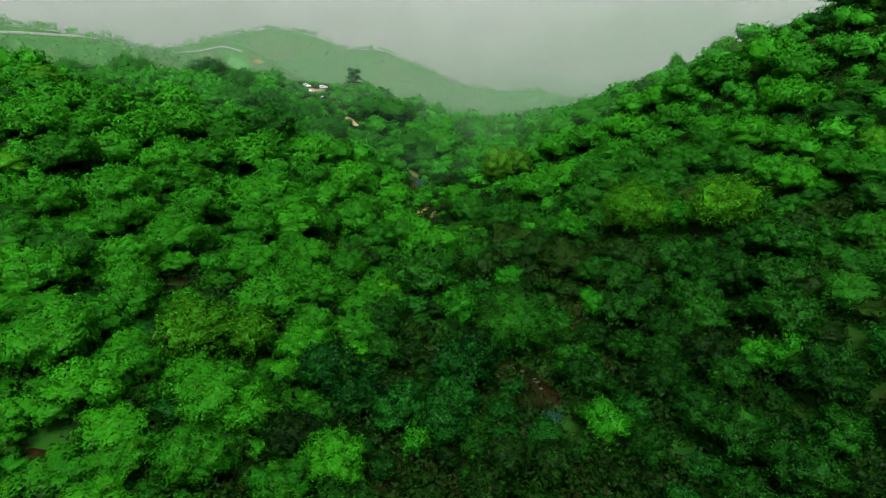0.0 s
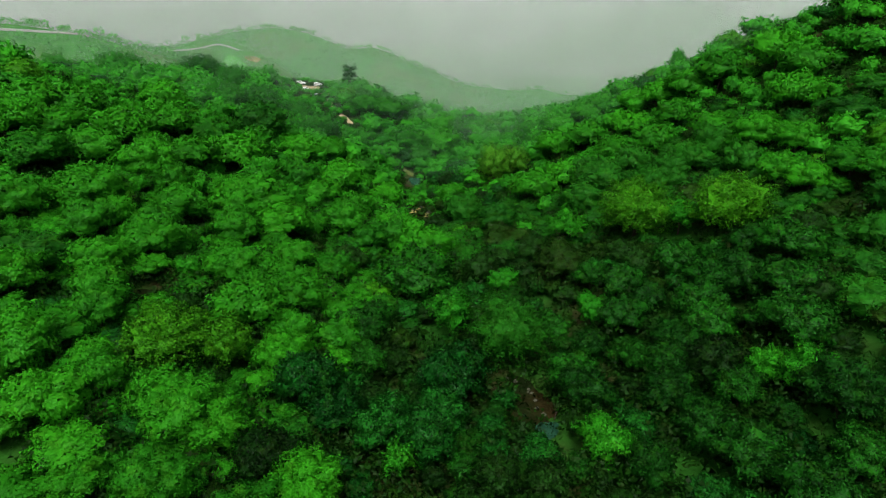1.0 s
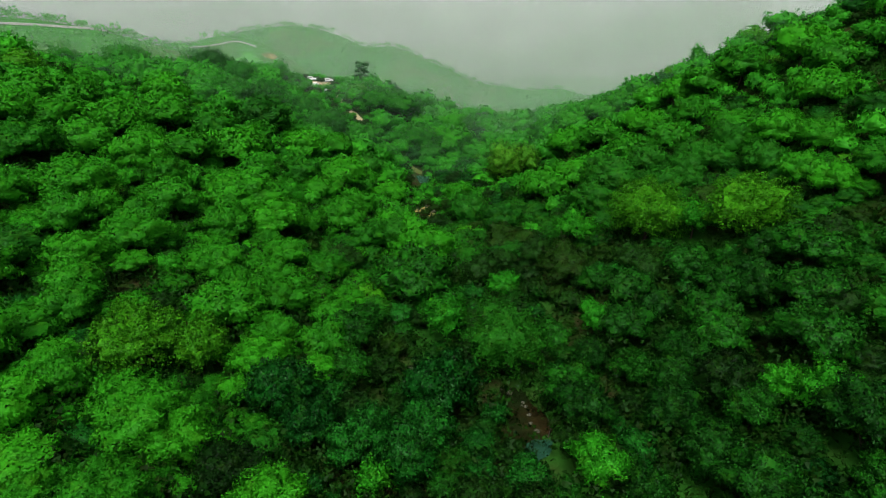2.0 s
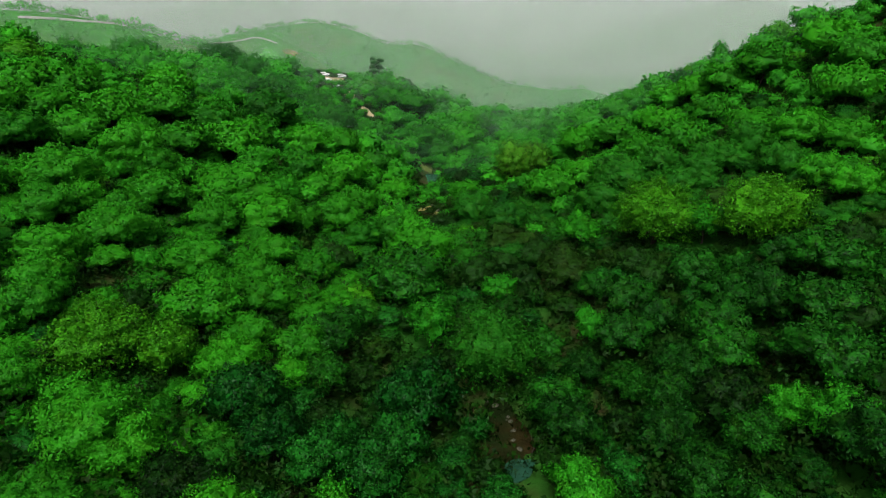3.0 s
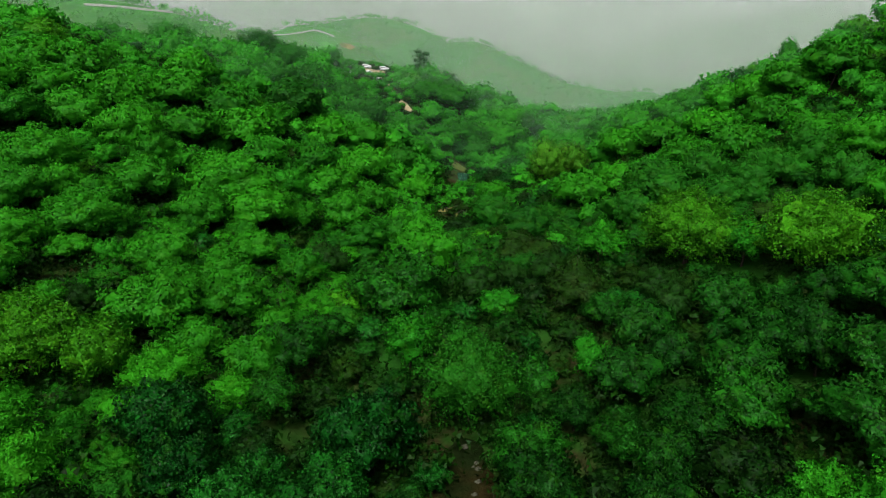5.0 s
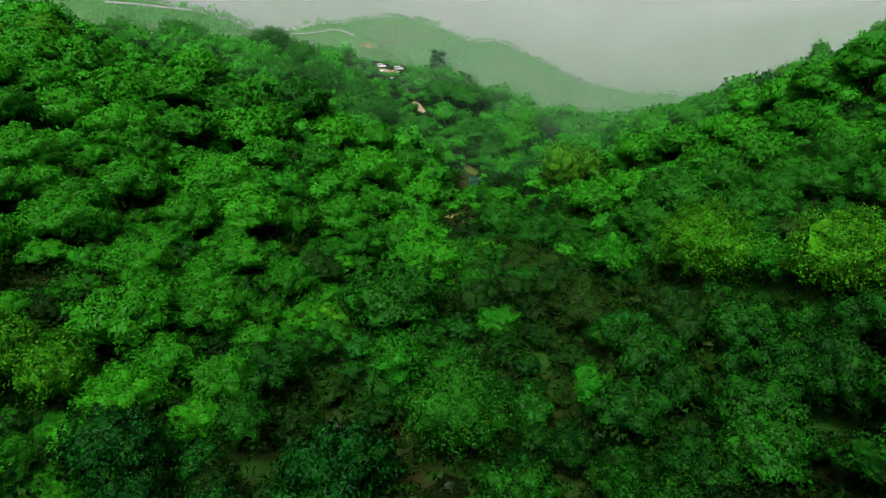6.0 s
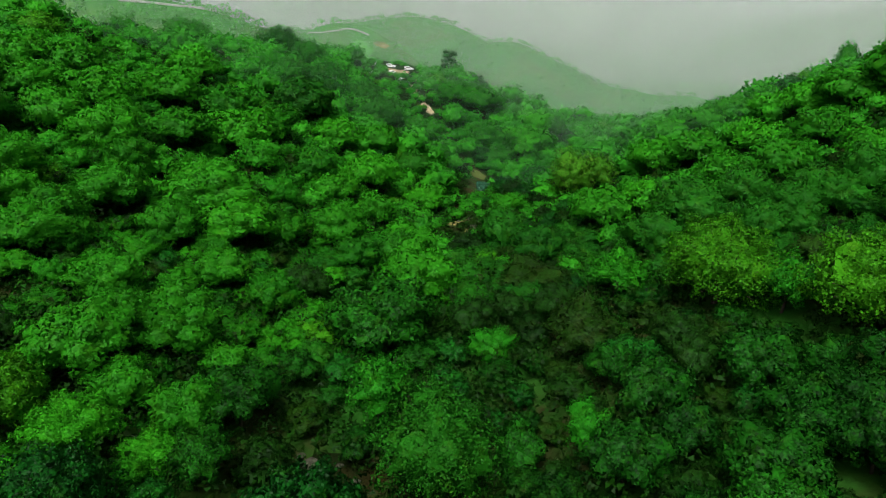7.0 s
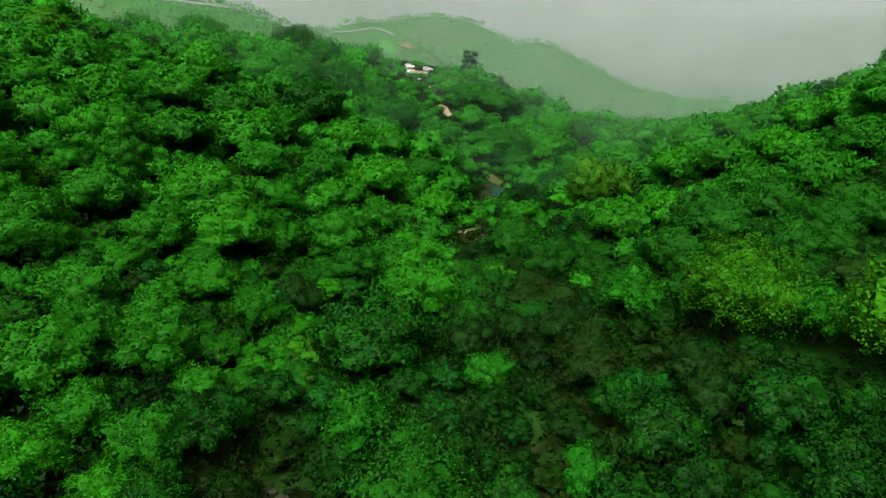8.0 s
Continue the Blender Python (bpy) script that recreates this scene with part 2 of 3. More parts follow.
def crown_arrays(seed, kind, R, H, leaves, size, rhomb=True, shell=1, droop=0.25, wild=0.6, slim=0.34, flicker=0.27, lobe=0.85, sink=0.14, lift=0.25):
    """A crown of soft lobes: a body of massed foliage and the leaves that stand off it. Also gives the soft normals of the
    foliage, which follow the lobes and the crown, and the lobes' places."""
    r = np.random.RandomState(seed)
    zc, up, down, count, width, depth, low = FORMS[kind]
    more = max(1.0, R / 5.0)
    count, width = int(count * more ** 1.2), width * more ** -0.5
    k = np.arange(count)
    zz = 1 - (1 - 0.75 * low) * (k + 0.5) / count
    q = np.sqrt(np.maximum(0, 1 - zz * zz))
    ang = k * 2.4 + r.rand(count) * 0.9
    lobes = np.stack([q * np.cos(ang), q * np.sin(ang), zz, 0.70 + 0.5 * r.rand(count)], 1)
    lobes[:, :3] = unit(lobes[:, :3] + 0.16 * r.randn(count, 3))
    ph = r.rand(4) * 6.28

    def place(d, jitter):
        far, lean = lobed(d, lobes, width, depth)
        side = np.arctan2(d[:, 1], d[:, 0])
        far = far * (1 + 0.10 * np.sin(2 * side + ph[0]) + 0.07 * np.sin(3 * side + ph[1])) + jitter
        size3 = np.stack([np.full(len(d), R), np.full(len(d), R), np.where(d[:, 2] > 0, H * up, H * down)], 1)
        pos = d * far[:, None] * size3 + np.array([0, 0, H * zc])
        form = unit(unit(d / size3) + lobe * lean + np.array([0, 0, lift]))
        return pos, form

    iv, jf = ICO[shell] if shell is not None else (np.zeros((0, 3)), np.zeros((0, 3), int))
    V, N = place(iv, -sink + 0.03 * r.randn(len(iv)))
    F, base = jf.tolist(), len(iv)
    d = unit(r.randn(int(leaves * 2.6), 3) + np.array([0, 0, 0.25]))
    d = d[d[:, 2] > low][:leaves]
    leaves = len(d)
    pos, form = place(d, 0.04 * r.randn(leaves) - 0.02)
    nrm = unit(form + wild * r.randn(leaves, 3))
    along = unit(np.cross(nrm, r.randn(leaves, 3)))
    along = unit(along - np.array([0, 0, droop]) + 0.25 * d)
    side = unit(np.cross(nrm, along))
    L = size * (0.6 + 0.8 * r.rand(leaves, 1))
    W = L * slim * (1 if rhomb else 1.45)
    a, b = pos - along * L * 0.5, pos + along * L * 0.5
    c1, c2 = pos + side * W - nrm * W * 0.25, pos - side * W - nrm * W * 0.25
    soft = unit(form + flicker * r.randn(leaves, 3))
    if rhomb:
        idx = base + np.arange(leaves)[:, None] * 4
        LV, LN = np.stack([a, c2, b, c1], 1).reshape(-1, 3), np.repeat(soft, 4, axis=0)
        F += np.concatenate([idx, idx + 1, idx + 2, idx + 3], 1).tolist()
    else:
        idx = base + np.arange(leaves)[:, None] * 3
        LV, LN = np.stack([a, c2, (b + c1) * 0.5 + side * W * 0.6], 1).reshape(-1, 3), np.repeat(soft, 3, axis=0)
        F += np.concatenate([idx, idx + 1, idx + 2], 1).tolist()
    clumps = place(lobes[:, :3], -0.1 * np.ones(count))[0]
    return np.concatenate([V, LV]), np.concatenate([N, LN]), F, clumps


def tiered_arrays(seed, R, H, leaves, size, slim=0.34):
    """A windswept crown: flat tiers of foliage, one above the other, drawn to one side."""
    r = np.random.RandomState(seed)
    VV, NN, FF, mids, base = [], [], [], [], 0
    for k in range(13):
        q, a = k / 12, k * 2.4 + r.rand() * 0.8
        reach, rad = R * (0.75 - 0.45 * q) * (0.5 + 0.6 * r.rand()), R * (0.26 + 0.10 * r.rand())
        mid = np.array([reach * math.cos(a) + R * (0.45 - 0.75 * q), reach * math.sin(a), H * (0.42 + 0.52 * q)])
        V, N, F, _ = crown_arrays(seed + k, "umbrella", rad, rad * 1.5, leaves // 13, size, False, 0, slim=slim)
        VV.append(V + mid - np.array([0, 0, rad * 0.9]))
        NN.append(N)
        FF += (np.array(F) + base).tolist()
        mids.append(mid)
        base += len(V)
    return np.concatenate(VV), np.concatenate(NN), FF, np.array(mids)


def tube(V, F, p, q, r0, r1, n=6):
    p, q = np.array(p, float), np.array(q, float)
    d = unit(q - p)
    e = unit(np.cross(d, [0.3, 0.9, 0.1]))
    g = np.cross(d, e)
    i = len(V)
    for c, rr in ((p, r0), (q, r1)):
        V += [(c + rr * (math.cos(6.2832 * k / n) * e + math.sin(6.2832 * k / n) * g)).tolist() for k in range(n)]
    F += [(i + k, i + (k + 1) % n, i + n + (k + 1) % n, i + n + k) for k in range(n)]


def trunk_mesh(name, seed, cl, H, thick, detail, reach=1.0):
    """A tapered trunk that forks into limbs towards the clumps."""
    r = np.random.RandomState(seed)
    V, F = [], []
    bend = np.array([0.3 * r.randn(), 0.3 * r.randn(), H * 0.22])
    fork = bend + np.array([0.3 * r.randn(), 0.3 * r.randn(), H * 0.16])
    tube(V, F, (0, 0, -0.8), bend, thick * 1.25, thick, 8 if detail else 5)
    tube(V, F, bend, fork, thick, thick * 0.85, 8 if detail else 5)
    for k in range(0, len(cl), 3 if detail else 4):
        tip = fork + (cl[k] - fork) * reach * 0.86
        mid = fork * 0.45 + tip * 0.55 + np.array([0, 0, -0.3])
        tube(V, F, fork, mid, thick * 0.55, thick * 0.33, 5 if detail else 3)
        tube(V, F, mid, tip, thick * 0.33, thick * 0.12, 5 if detail else 3)
    return mesh_of(name, V, F, BARK, True)


KINDS = {
    # kind: crown form, leaf material, leaves near and mid, leaf length, trunk, label, group
    "feathery_tree": ("umbrella", LEAF_FEATHER, 6200, 0.40, 0.16, "flat-topped feathery green tree on the valley slope", "feathery trees of the slopes"),
    "rounded_tree": ("dome", LEAF_ROUND, 6200, 0.36, 0.18, "round-topped mid-green tree with dense lobed foliage", "round-topped trees of the slopes"),
    "slope_tree": ("umbrella", LEAF_SLOPE_SHADE, 6000, 0.42, 0.18, "spreading tree on the shaded slope, leaves coloured darker for the shade", "deep green trees of the shaded slope"),
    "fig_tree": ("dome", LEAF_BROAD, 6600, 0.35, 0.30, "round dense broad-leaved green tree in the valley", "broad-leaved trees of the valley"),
    "yellow_green_tree": ("dome", LEAF_LIGHT, 5600, 0.36, 0.22, "loose-crowned yellow-green tree with large leaves", "yellow-green trees"),
    "bright_tree": ("open", LEAF_BRIGHT, 6000, 0.34, 0.2, "bright fresh-green tree with a loose lit crown", "bright green trees"),
    "olive_tree": ("dome", LEAF_OLIVE, 5200, 0.38, 0.28, "tall olive-green tree standing above the valley canopy", "olive-green trees"),
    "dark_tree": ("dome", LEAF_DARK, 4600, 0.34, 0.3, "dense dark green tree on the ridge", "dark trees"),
    "windswept_tree": ("windswept", LEAF_BROAD, 3600, 0.42, 0.34, "tall dark windswept tree standing alone on the ridge", "lone trees"),
    "dull_bush": ("shrub", LEAF_DULL, 5200, 0.34, 0.08, "low olive-green bush with thin brown twigs", "olive bushes"),
}
LIBRARY = {}
SLIM = {"feathery_tree": 0.19, "rounded_tree": 0.26, "slope_tree": 0.21}


def library(kind, detail, v):
    """Shared crown and trunk meshes of a kind of tree, of radius 5 m and height 8 m: 2 is the finest."""
    key = (kind, detail, v)
    if key not in LIBRARY:
        form, mat, leaves, size, thick, _, _ = KINDS[kind]
        seed = 100 * list(KINDS).index(kind) + v
        n, s = ((int(leaves * 0.38), size * 1.35), (int(leaves * 0.78), size * 0.95), (leaves, size))[detail]
        V, N, F, cl = crown_arrays(seed, form, 5.0, 8.0, n, s, detail == 2, (0, 1, 1)[detail], slim=(0.36, 0.33, SLIM.get(kind, 0.34))[detail], flicker=(0.10, 0.15, 0.48)[detail], lobe=(0.65, 0.80, 0.95)[detail], lift=(0.28, 0.22, 0.12)[detail])
        LIBRARY[key] = (mesh_of("crown", V, F, mat, True, N), trunk_mesh("trunk", seed, cl, 8.0, thick, detail, 1.45 if form == "shrub" else 1.0))
    return LIBRARY[key]


COUNT = {}


def plant(kind, x, y, radius, height, detail, rng, own=False, label=""):
    """One tree with its trunk and crown, on the ground."""
    v = rng.randrange((4, 6, 6)[detail])
    k = radius / 5, height / 8
    if own:
        form, mat, leaves, size, thick, _, _ = KINDS[kind]
        a = (radius / 5) ** 2 * (1 if detail == 2 else 0.4)
        seed, n, long = int(abs(x * 7) + y), int(leaves * a * 0.85), size * (1.0 if detail == 2 else 1.5)
        if form == "windswept":
            V, N, F, cl = tiered_arrays(seed, radius, height, n, long)
        else:
            V, N, F, cl = crown_arrays(seed, form, radius, height, n, long, detail == 2, 1, slim=SLIM.get(kind, 0.34), flicker=0.55 if detail == 2 else 0.25, sink=0.22)
        crown, trunk, k = mesh_of("crown", V, F, mat, True, N), trunk_mesh("trunk", v, cl, height, thick * radius / 5, True), (1, 1)
    else:
        crown, trunk = library(kind, detail, v)
    base = new(kind)
    tagged(base, label or KINDS[kind][5], "bush" if kind == "dull_bush" else "tree", KINDS[kind][6])
    base.matrix_basis = pose(x, y, float(ground(x, y)), 4 * rng.uniform(-1, 1), 4 * rng.uniform(-1, 1), rng.uniform(0, 360)) @ Matrix.Diagonal((k[0], k[0], k[1], 1))
    part("trunk", trunk, None, base)
    part("crown", crown, None, base)
    COUNT[kind] = COUNT.get(kind, 0) + 1
    return base


TAKEN = {}


def free(x, y, r, tight):
    i, j = int(x // 12), int(y // 12)
    for a in range(i - 2, i + 3):
        for c in range(j - 2, j + 3):
            for q, s, t in TAKEN.get((a, c), ()):
                if (q - x) ** 2 + (s - y) ** 2 < (tight * (r + t)) ** 2:
                    return False
    return True


def take(x, y, r):
    TAKEN.setdefault((int(x // 12), int(y // 12)), []).append((x, y, r))


# Trees that stand out, each at its own place: kind, x, y, crown radius, height.
STANDOUT = [
    ("rounded_tree", 12.5, 96, 7.4, 12.6), ("bright_tree", 2.5, 104.5, 4.8, 10.6), ("yellow_green_tree", -40, 83, 7.4, 9.6), ("yellow_green_tree", -32, 85, 4.4, 9.8),
    ("yellow_green_tree", 46, 138, 9.6, 13.5), ("bright_tree", 53.5, 131, 4.8, 8.5), ("yellow_green_tree", 60.5, 123, 7.8, 13.6), ("bright_tree", 31.5, 145, 5.6, 10),
    ("olive_tree", 19.5, 219, 6.5, 17), ("olive_tree", 27, 221, 6, 13), ("rounded_tree", -108, 289, 10.5, 15), ("rounded_tree", -94, 286, 9, 14), ("rounded_tree", -147, 246, 10, 18), ("rounded_tree", -126, 254, 10.5, 16),
    ("rounded_tree", -75, 263, 9, 12), ("rounded_tree", -84, 250, 9, 11), ("bright_tree", -4.2, 64.5, 2.4, 7.0), ("windswept_tree", -52, 360, 7.2, 19), ("feathery_tree", 92, 248, 4.0, 11),
    ("rounded_tree", -58, 258, 7, 12), ("rounded_tree", -40, 318, 7, 9), ("rounded_tree", -30, 322, 7, 9),
]
# Crowns of the slopes and the valley floor that can be told apart: x, y, crown radius.
NEAR_SLOPES = [
    (34, 52, 3.7), (42, 55, 5.1), (-20, 55, 4.3), (-30, 57, 4.5), (-14, 59, 4.9), (49, 60, 4.2), (38, 62, 4.9), (27, 63, 3.2), (-47, 66, 5.3), (-28, 67, 4.9),
    (52, 68, 5.4), (-33, 69, 6.5), (35, 69, 4.3), (-44, 73, 3.6), (-55, 73, 6.5), (42, 74, 3.9), (33, 76, 4.1), (41, 79, 5.3), (22, 79, 4.4), (35, 82, 4.0),
    (21, 83, 4.5), (54, 84, 5.8), (-23, 85, 4.8), (31, 85, 3.1), (-11, 88, 3.9), (-52, 88, 4.9), (38, 88, 4.3), (-66, 89, 6.5), (44, 90, 4.9)]
LOW_SLOPES = [
    (60, 90, 3.4), (26, 92, 3.1), (-24, 93, 4.3), (-16, 93, 4.3), (-45, 93, 2.8), (58, 94, 5.6), (-55, 94, 4.9), (-31, 96, 6.9), (45, 96, 5.5), (32, 97, 4.8),
    (-13, 98, 5.2), (54, 99, 4.3), (21, 100, 3.4), (38, 102, 3.5), (-59, 102, 5.3), (49, 103, 5.2), (63, 104, 5.8), (-18, 104, 3.7), (-34, 105, 4.1), (54, 105, 4.8),
    (-26, 105, 5.7), (-38, 108, 5.5), (35, 108, 4.8), (59, 110, 4.5), (-29, 110, 5.2), (-54, 112, 6.5), (-65, 112, 5.7), (-79, 112, 6.5), (31, 114, 3.3)]
MIDDLE_SLOPES = [
    (54, 114, 2.8), (-50, 115, 3.9), (40, 115, 3.9), (47, 115, 5.0), (-56, 118, 5.7), (-64, 120, 4.8), (-70, 123, 7.5), (-22, 123, 4.4), (-31, 124, 5.0), (-4, 125, 9.1),
    (76, 125, 4.6), (-44, 129, 5.9), (-36, 129, 3.5), (-56, 131, 7.2), (75, 134, 5.1), (-87, 135, 7.5), (-36, 138, 7.4), (-62, 143, 5.2), (-98, 143, 8.1), (-45, 143, 10.0),
    (-4, 144, 8.1), (83, 144, 5.5), (-31, 145, 4.6), (-68, 146, 7.7), (-81, 146, 7.3), (73, 147, 5.5), (-18, 149, 5.2), (-91, 151, 7.8), (79, 154, 6.6)]
HIGH_SLOPES = [
    (54, 154, 5.3), (-25, 155, 6.8), (75, 157, 3.9), (60, 159, 5.5), (38, 159, 6.1), (-82, 160, 9.1), (66, 160, 5.6), (-102, 161, 8.4), (72, 162, 6.0), (91, 162, 7.4),
    (-12, 164, 6.6), (-66, 164, 7.7), (-95, 167, 8.4), (46, 172, 8.5), (55, 173, 6.0), (98, 174, 8.0), (76, 175, 6.2), (-34, 176, 6.2), (-24, 176, 5.6), (7, 176, 6.4),
    (-58, 177, 9.3), (29, 180, 7.6), (-41, 180, 6.7), (-78, 180, 8.5), (63, 182, 6.9), (38, 184, 6.3), (-58, 188, 8.5), (-69, 188, 8.7), (54, 188, 6.5)]
UPPER_SLOPES = [
    (98, 189, 8.6), (-31, 193, 8.1), (72, 194, 6.8), (-18, 197, 6.2), (87, 201, 9.0), (-88, 203, 8.5), (4, 203, 4.6), (79, 204, 8.2), (63, 205, 7.1), (-47, 207, 8.3),
    (74, 214, 7.1), (51, 216, 8.9), (42, 221, 8.0), (-40, 223, 7.1), (69, 227, 6.8), (57, 244, 7.2), (48, 248, 8.2), (65, 248, 6.5), (-35, 257, 8.2), (39, 268, 8.0),
    (-15, 280, 11.0), (-3, 282, 11.8), (-25, 308, 10.3), (-36, 308, 9.2), (-3, 312, 9.8), (5, 322, 7.9)]
BROAD_CROWNS = [
    (-1, 70, 4.5), (-7, 70, 4.1), (-13, 72, 4.0), (-6, 74, 3.5), (1, 75, 4.4), (-18, 77, 5.1), (3, 83, 6.1)]
DARK_CROWNS = [
    (5, 57, 3.7), (14, 61, 3.4), (8, 62, 3.8), (-20, 63, 4.6), (-42, 95, 2.5), (68, 109, 4.4), (39, 123, 4.2), (10, 129, 4.6), (-20, 131, 4.6), (22, 135, 4.8),
    (-12, 155, 5.9), (16, 163, 5.8), (-28, 219, 6.5), (-63, 219, 10.7), (-68, 245, 9.3), (-48, 248, 8.8), (-9, 268, 7.1)]
PALE_CROWNS = [
    (22, 68, 3.8), (50, 74, 3.9), (47, 77, 3.3), (28, 102, 3.3), (-45, 106, 2.5), (14, 121, 3.7), (-67, 136, 2.7), (-72, 137, 3.3), (-40, 160, 4.3), (-50, 170, 6.5)]
TWIGGY = [
    (-40, 106, 2.0), (27, 125, 6.9), (61, 144, 4.5), (17, 148, 7.0)]
# Open places: the ridge's parking place, the path down from it, the pools and the stream's bed: x, y, radius.
OPEN = [(-66, 322, 10), (-74, 331, 8), (-62, 331, 7), (-58, 311, 4), (-50, 305, 4), (-46, 298, 4), (-42, 292, 4), (-37, 285, 2), (-31, 277, 3), (-8, 201, 6), (-3, 192, 4),
        (-12, 243, 7), (-14, 255, 6), (15, 79, 4), (13, 86, 4), (-2, 96, 4), (4, 95, 3), (-50, 58, 4), (-50, 101, 4), (-37, 94, 3), (16, 72, 3),
        (-5, 186, 5), (-9, 194, 5), (-12, 236, 7), (-11, 229, 6), (-13, 248, 5)]
# The road along the far ridge and the one on the hill beyond: x, y.
RIDGE_ROAD = [(-312, 440), (-296, 442), (-272, 447), (-258, 455), (-252, 470)]
HILL_ROAD = [(-310, 680), (-290, 664), (-273, 651), (-256, 645), (-239, 646), (-226, 652), (-206, 652), (-194, 660), (-188, 684)]
# Low scrub only, below the open places of the ridge and the stream: from x, y to x, y, half width.
SCRUB = [(-90, 338, -60, 346, 13), (-67, 322, -58, 292, 8), (-74, 306, -66, 284, 5), (-46, 298, -37, 270, 5), (-34, 281, -27, 264, 2.5), (-13, 250, -8, 222, 6), (-7, 202, -4, 181, 5)]


def scrub(x, y, r):
    for x0, y0, x1, y1, w in SCRUB:
        t = min(1, max(0, ((x - x0) * (x1 - x0) + (y - y0) * (y1 - y0)) / ((x1 - x0) ** 2 + (y1 - y0) ** 2)))
        if math.hypot(x - x0 - t * (x1 - x0), y - y0 - t * (y1 - y0)) < w * (1 - 0.35 * t) + 0.7 * r:
            return True
    return False


rng = random.Random(7)
for x, y, r in OPEN:
    take(x, y, r)
for line, w in ((RIDGE_ROAD, 6), (HILL_ROAD, 7)):
    for (x0, y0), (x1, y1) in zip(line, line[1:]):
        for k in range(6):
            take(x0 + (x1 - x0) * k / 6, y0 + (y1 - y0) * k / 6 - 3, w)
for kind, x, y, r, h in STANDOUT:
    plant(kind, x, y, r, h, 2 if y < 150 else 1, rng, True)
    take(x, y, r * 0.9)


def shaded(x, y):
    """Where the deep green trees of the valley floor and its steep side grow; the shade there is put into their leaf
    colour.
    """
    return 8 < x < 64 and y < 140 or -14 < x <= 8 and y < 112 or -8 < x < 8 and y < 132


def steep_side(x, y):
    """Where the mid-green trees grow, above the deep green ones."""
    return 0 < x < 74 and y < 180


def near(x, y):
    d = math.hypot(x - 12, y - 45)
    return 2 if d < 54 else 1 if d < 135 else 0


for kind, places in (("feathery_tree", NEAR_SLOPES), ("feathery_tree", LOW_SLOPES), ("feathery_tree", MIDDLE_SLOPES), ("feathery_tree", HIGH_SLOPES), ("feathery_tree", UPPER_SLOPES), ("fig_tree", BROAD_CROWNS),
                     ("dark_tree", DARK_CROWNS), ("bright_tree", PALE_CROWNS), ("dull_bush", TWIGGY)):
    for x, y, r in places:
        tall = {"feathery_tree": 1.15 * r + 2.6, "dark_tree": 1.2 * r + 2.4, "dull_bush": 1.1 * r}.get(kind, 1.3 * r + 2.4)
        # Darker-leaved kinds here, the valley's shade put into the colour.
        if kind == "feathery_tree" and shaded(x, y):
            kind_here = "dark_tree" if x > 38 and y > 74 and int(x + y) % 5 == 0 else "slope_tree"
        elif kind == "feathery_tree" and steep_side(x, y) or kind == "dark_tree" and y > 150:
            kind_here = "rounded_tree"
        else:
            kind_here = kind
        plant(kind_here, x, y, r, tall * rng.uniform(0.92, 1.08), near(x, y), rng)
        take(x, y, r)
spots, far_spots = [], []
for k in range(60000):
    y = 40 + 380 * rng.random() ** 0.9
    x = rng.uniform(-1.0 * y - 40, 0.78 * y + 30)
    known = 52 < y < 215 and -0.62 * y < x < 0.5 * y + 20
    r = rng.choice((2.2, 2.8, 3.3, 3.8) if known else (3.0, 4.0, 4.8, 5.4, 6.1, 6.8))
    if scrub(x, y, r):
        r = 1.3 + 0.22 * r
    if y <= 400 and free(x, y, r, 0.74 if shaded(x, y) else 0.60 if known and y < 112 else 0.52):
        take(x, y, r)
        spots.append((x, y, r))
spots.sort(key=lambda p: math.hypot(p[0] - 10, p[1] - 20))
LIMIT = 300
for x, y, r in spots:
    # More dark leaves towards the valley floor, carrying its shade in their colour.
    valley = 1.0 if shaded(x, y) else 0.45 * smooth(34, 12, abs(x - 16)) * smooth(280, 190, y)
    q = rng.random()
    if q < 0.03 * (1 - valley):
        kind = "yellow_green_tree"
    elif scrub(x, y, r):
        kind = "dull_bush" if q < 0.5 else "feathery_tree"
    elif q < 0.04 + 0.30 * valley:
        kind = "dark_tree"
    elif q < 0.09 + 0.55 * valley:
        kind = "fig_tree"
    elif q < (0.85 if steep_side(x, y) else 0.30) and not shaded(x, y):
        kind = "rounded_tree"
    elif q < 0.34 and not shaded(x, y):
        kind = "bright_tree"
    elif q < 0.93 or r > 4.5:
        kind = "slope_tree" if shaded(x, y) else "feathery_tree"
    else:
        kind = "dull_bush"
    if COUNT.get(kind, 0) >= LIMIT:
        far_spots.append((x, y, r))
        continue
    h = r * (0.75 + 0.35 * rng.random()) + (1.2 if y < 215 else 2.2)
    if kind == "dull_bush" or scrub(x, y, r):
        h = r * 1.1
    plant(kind, x, y, r, h, near(x, y), rng)


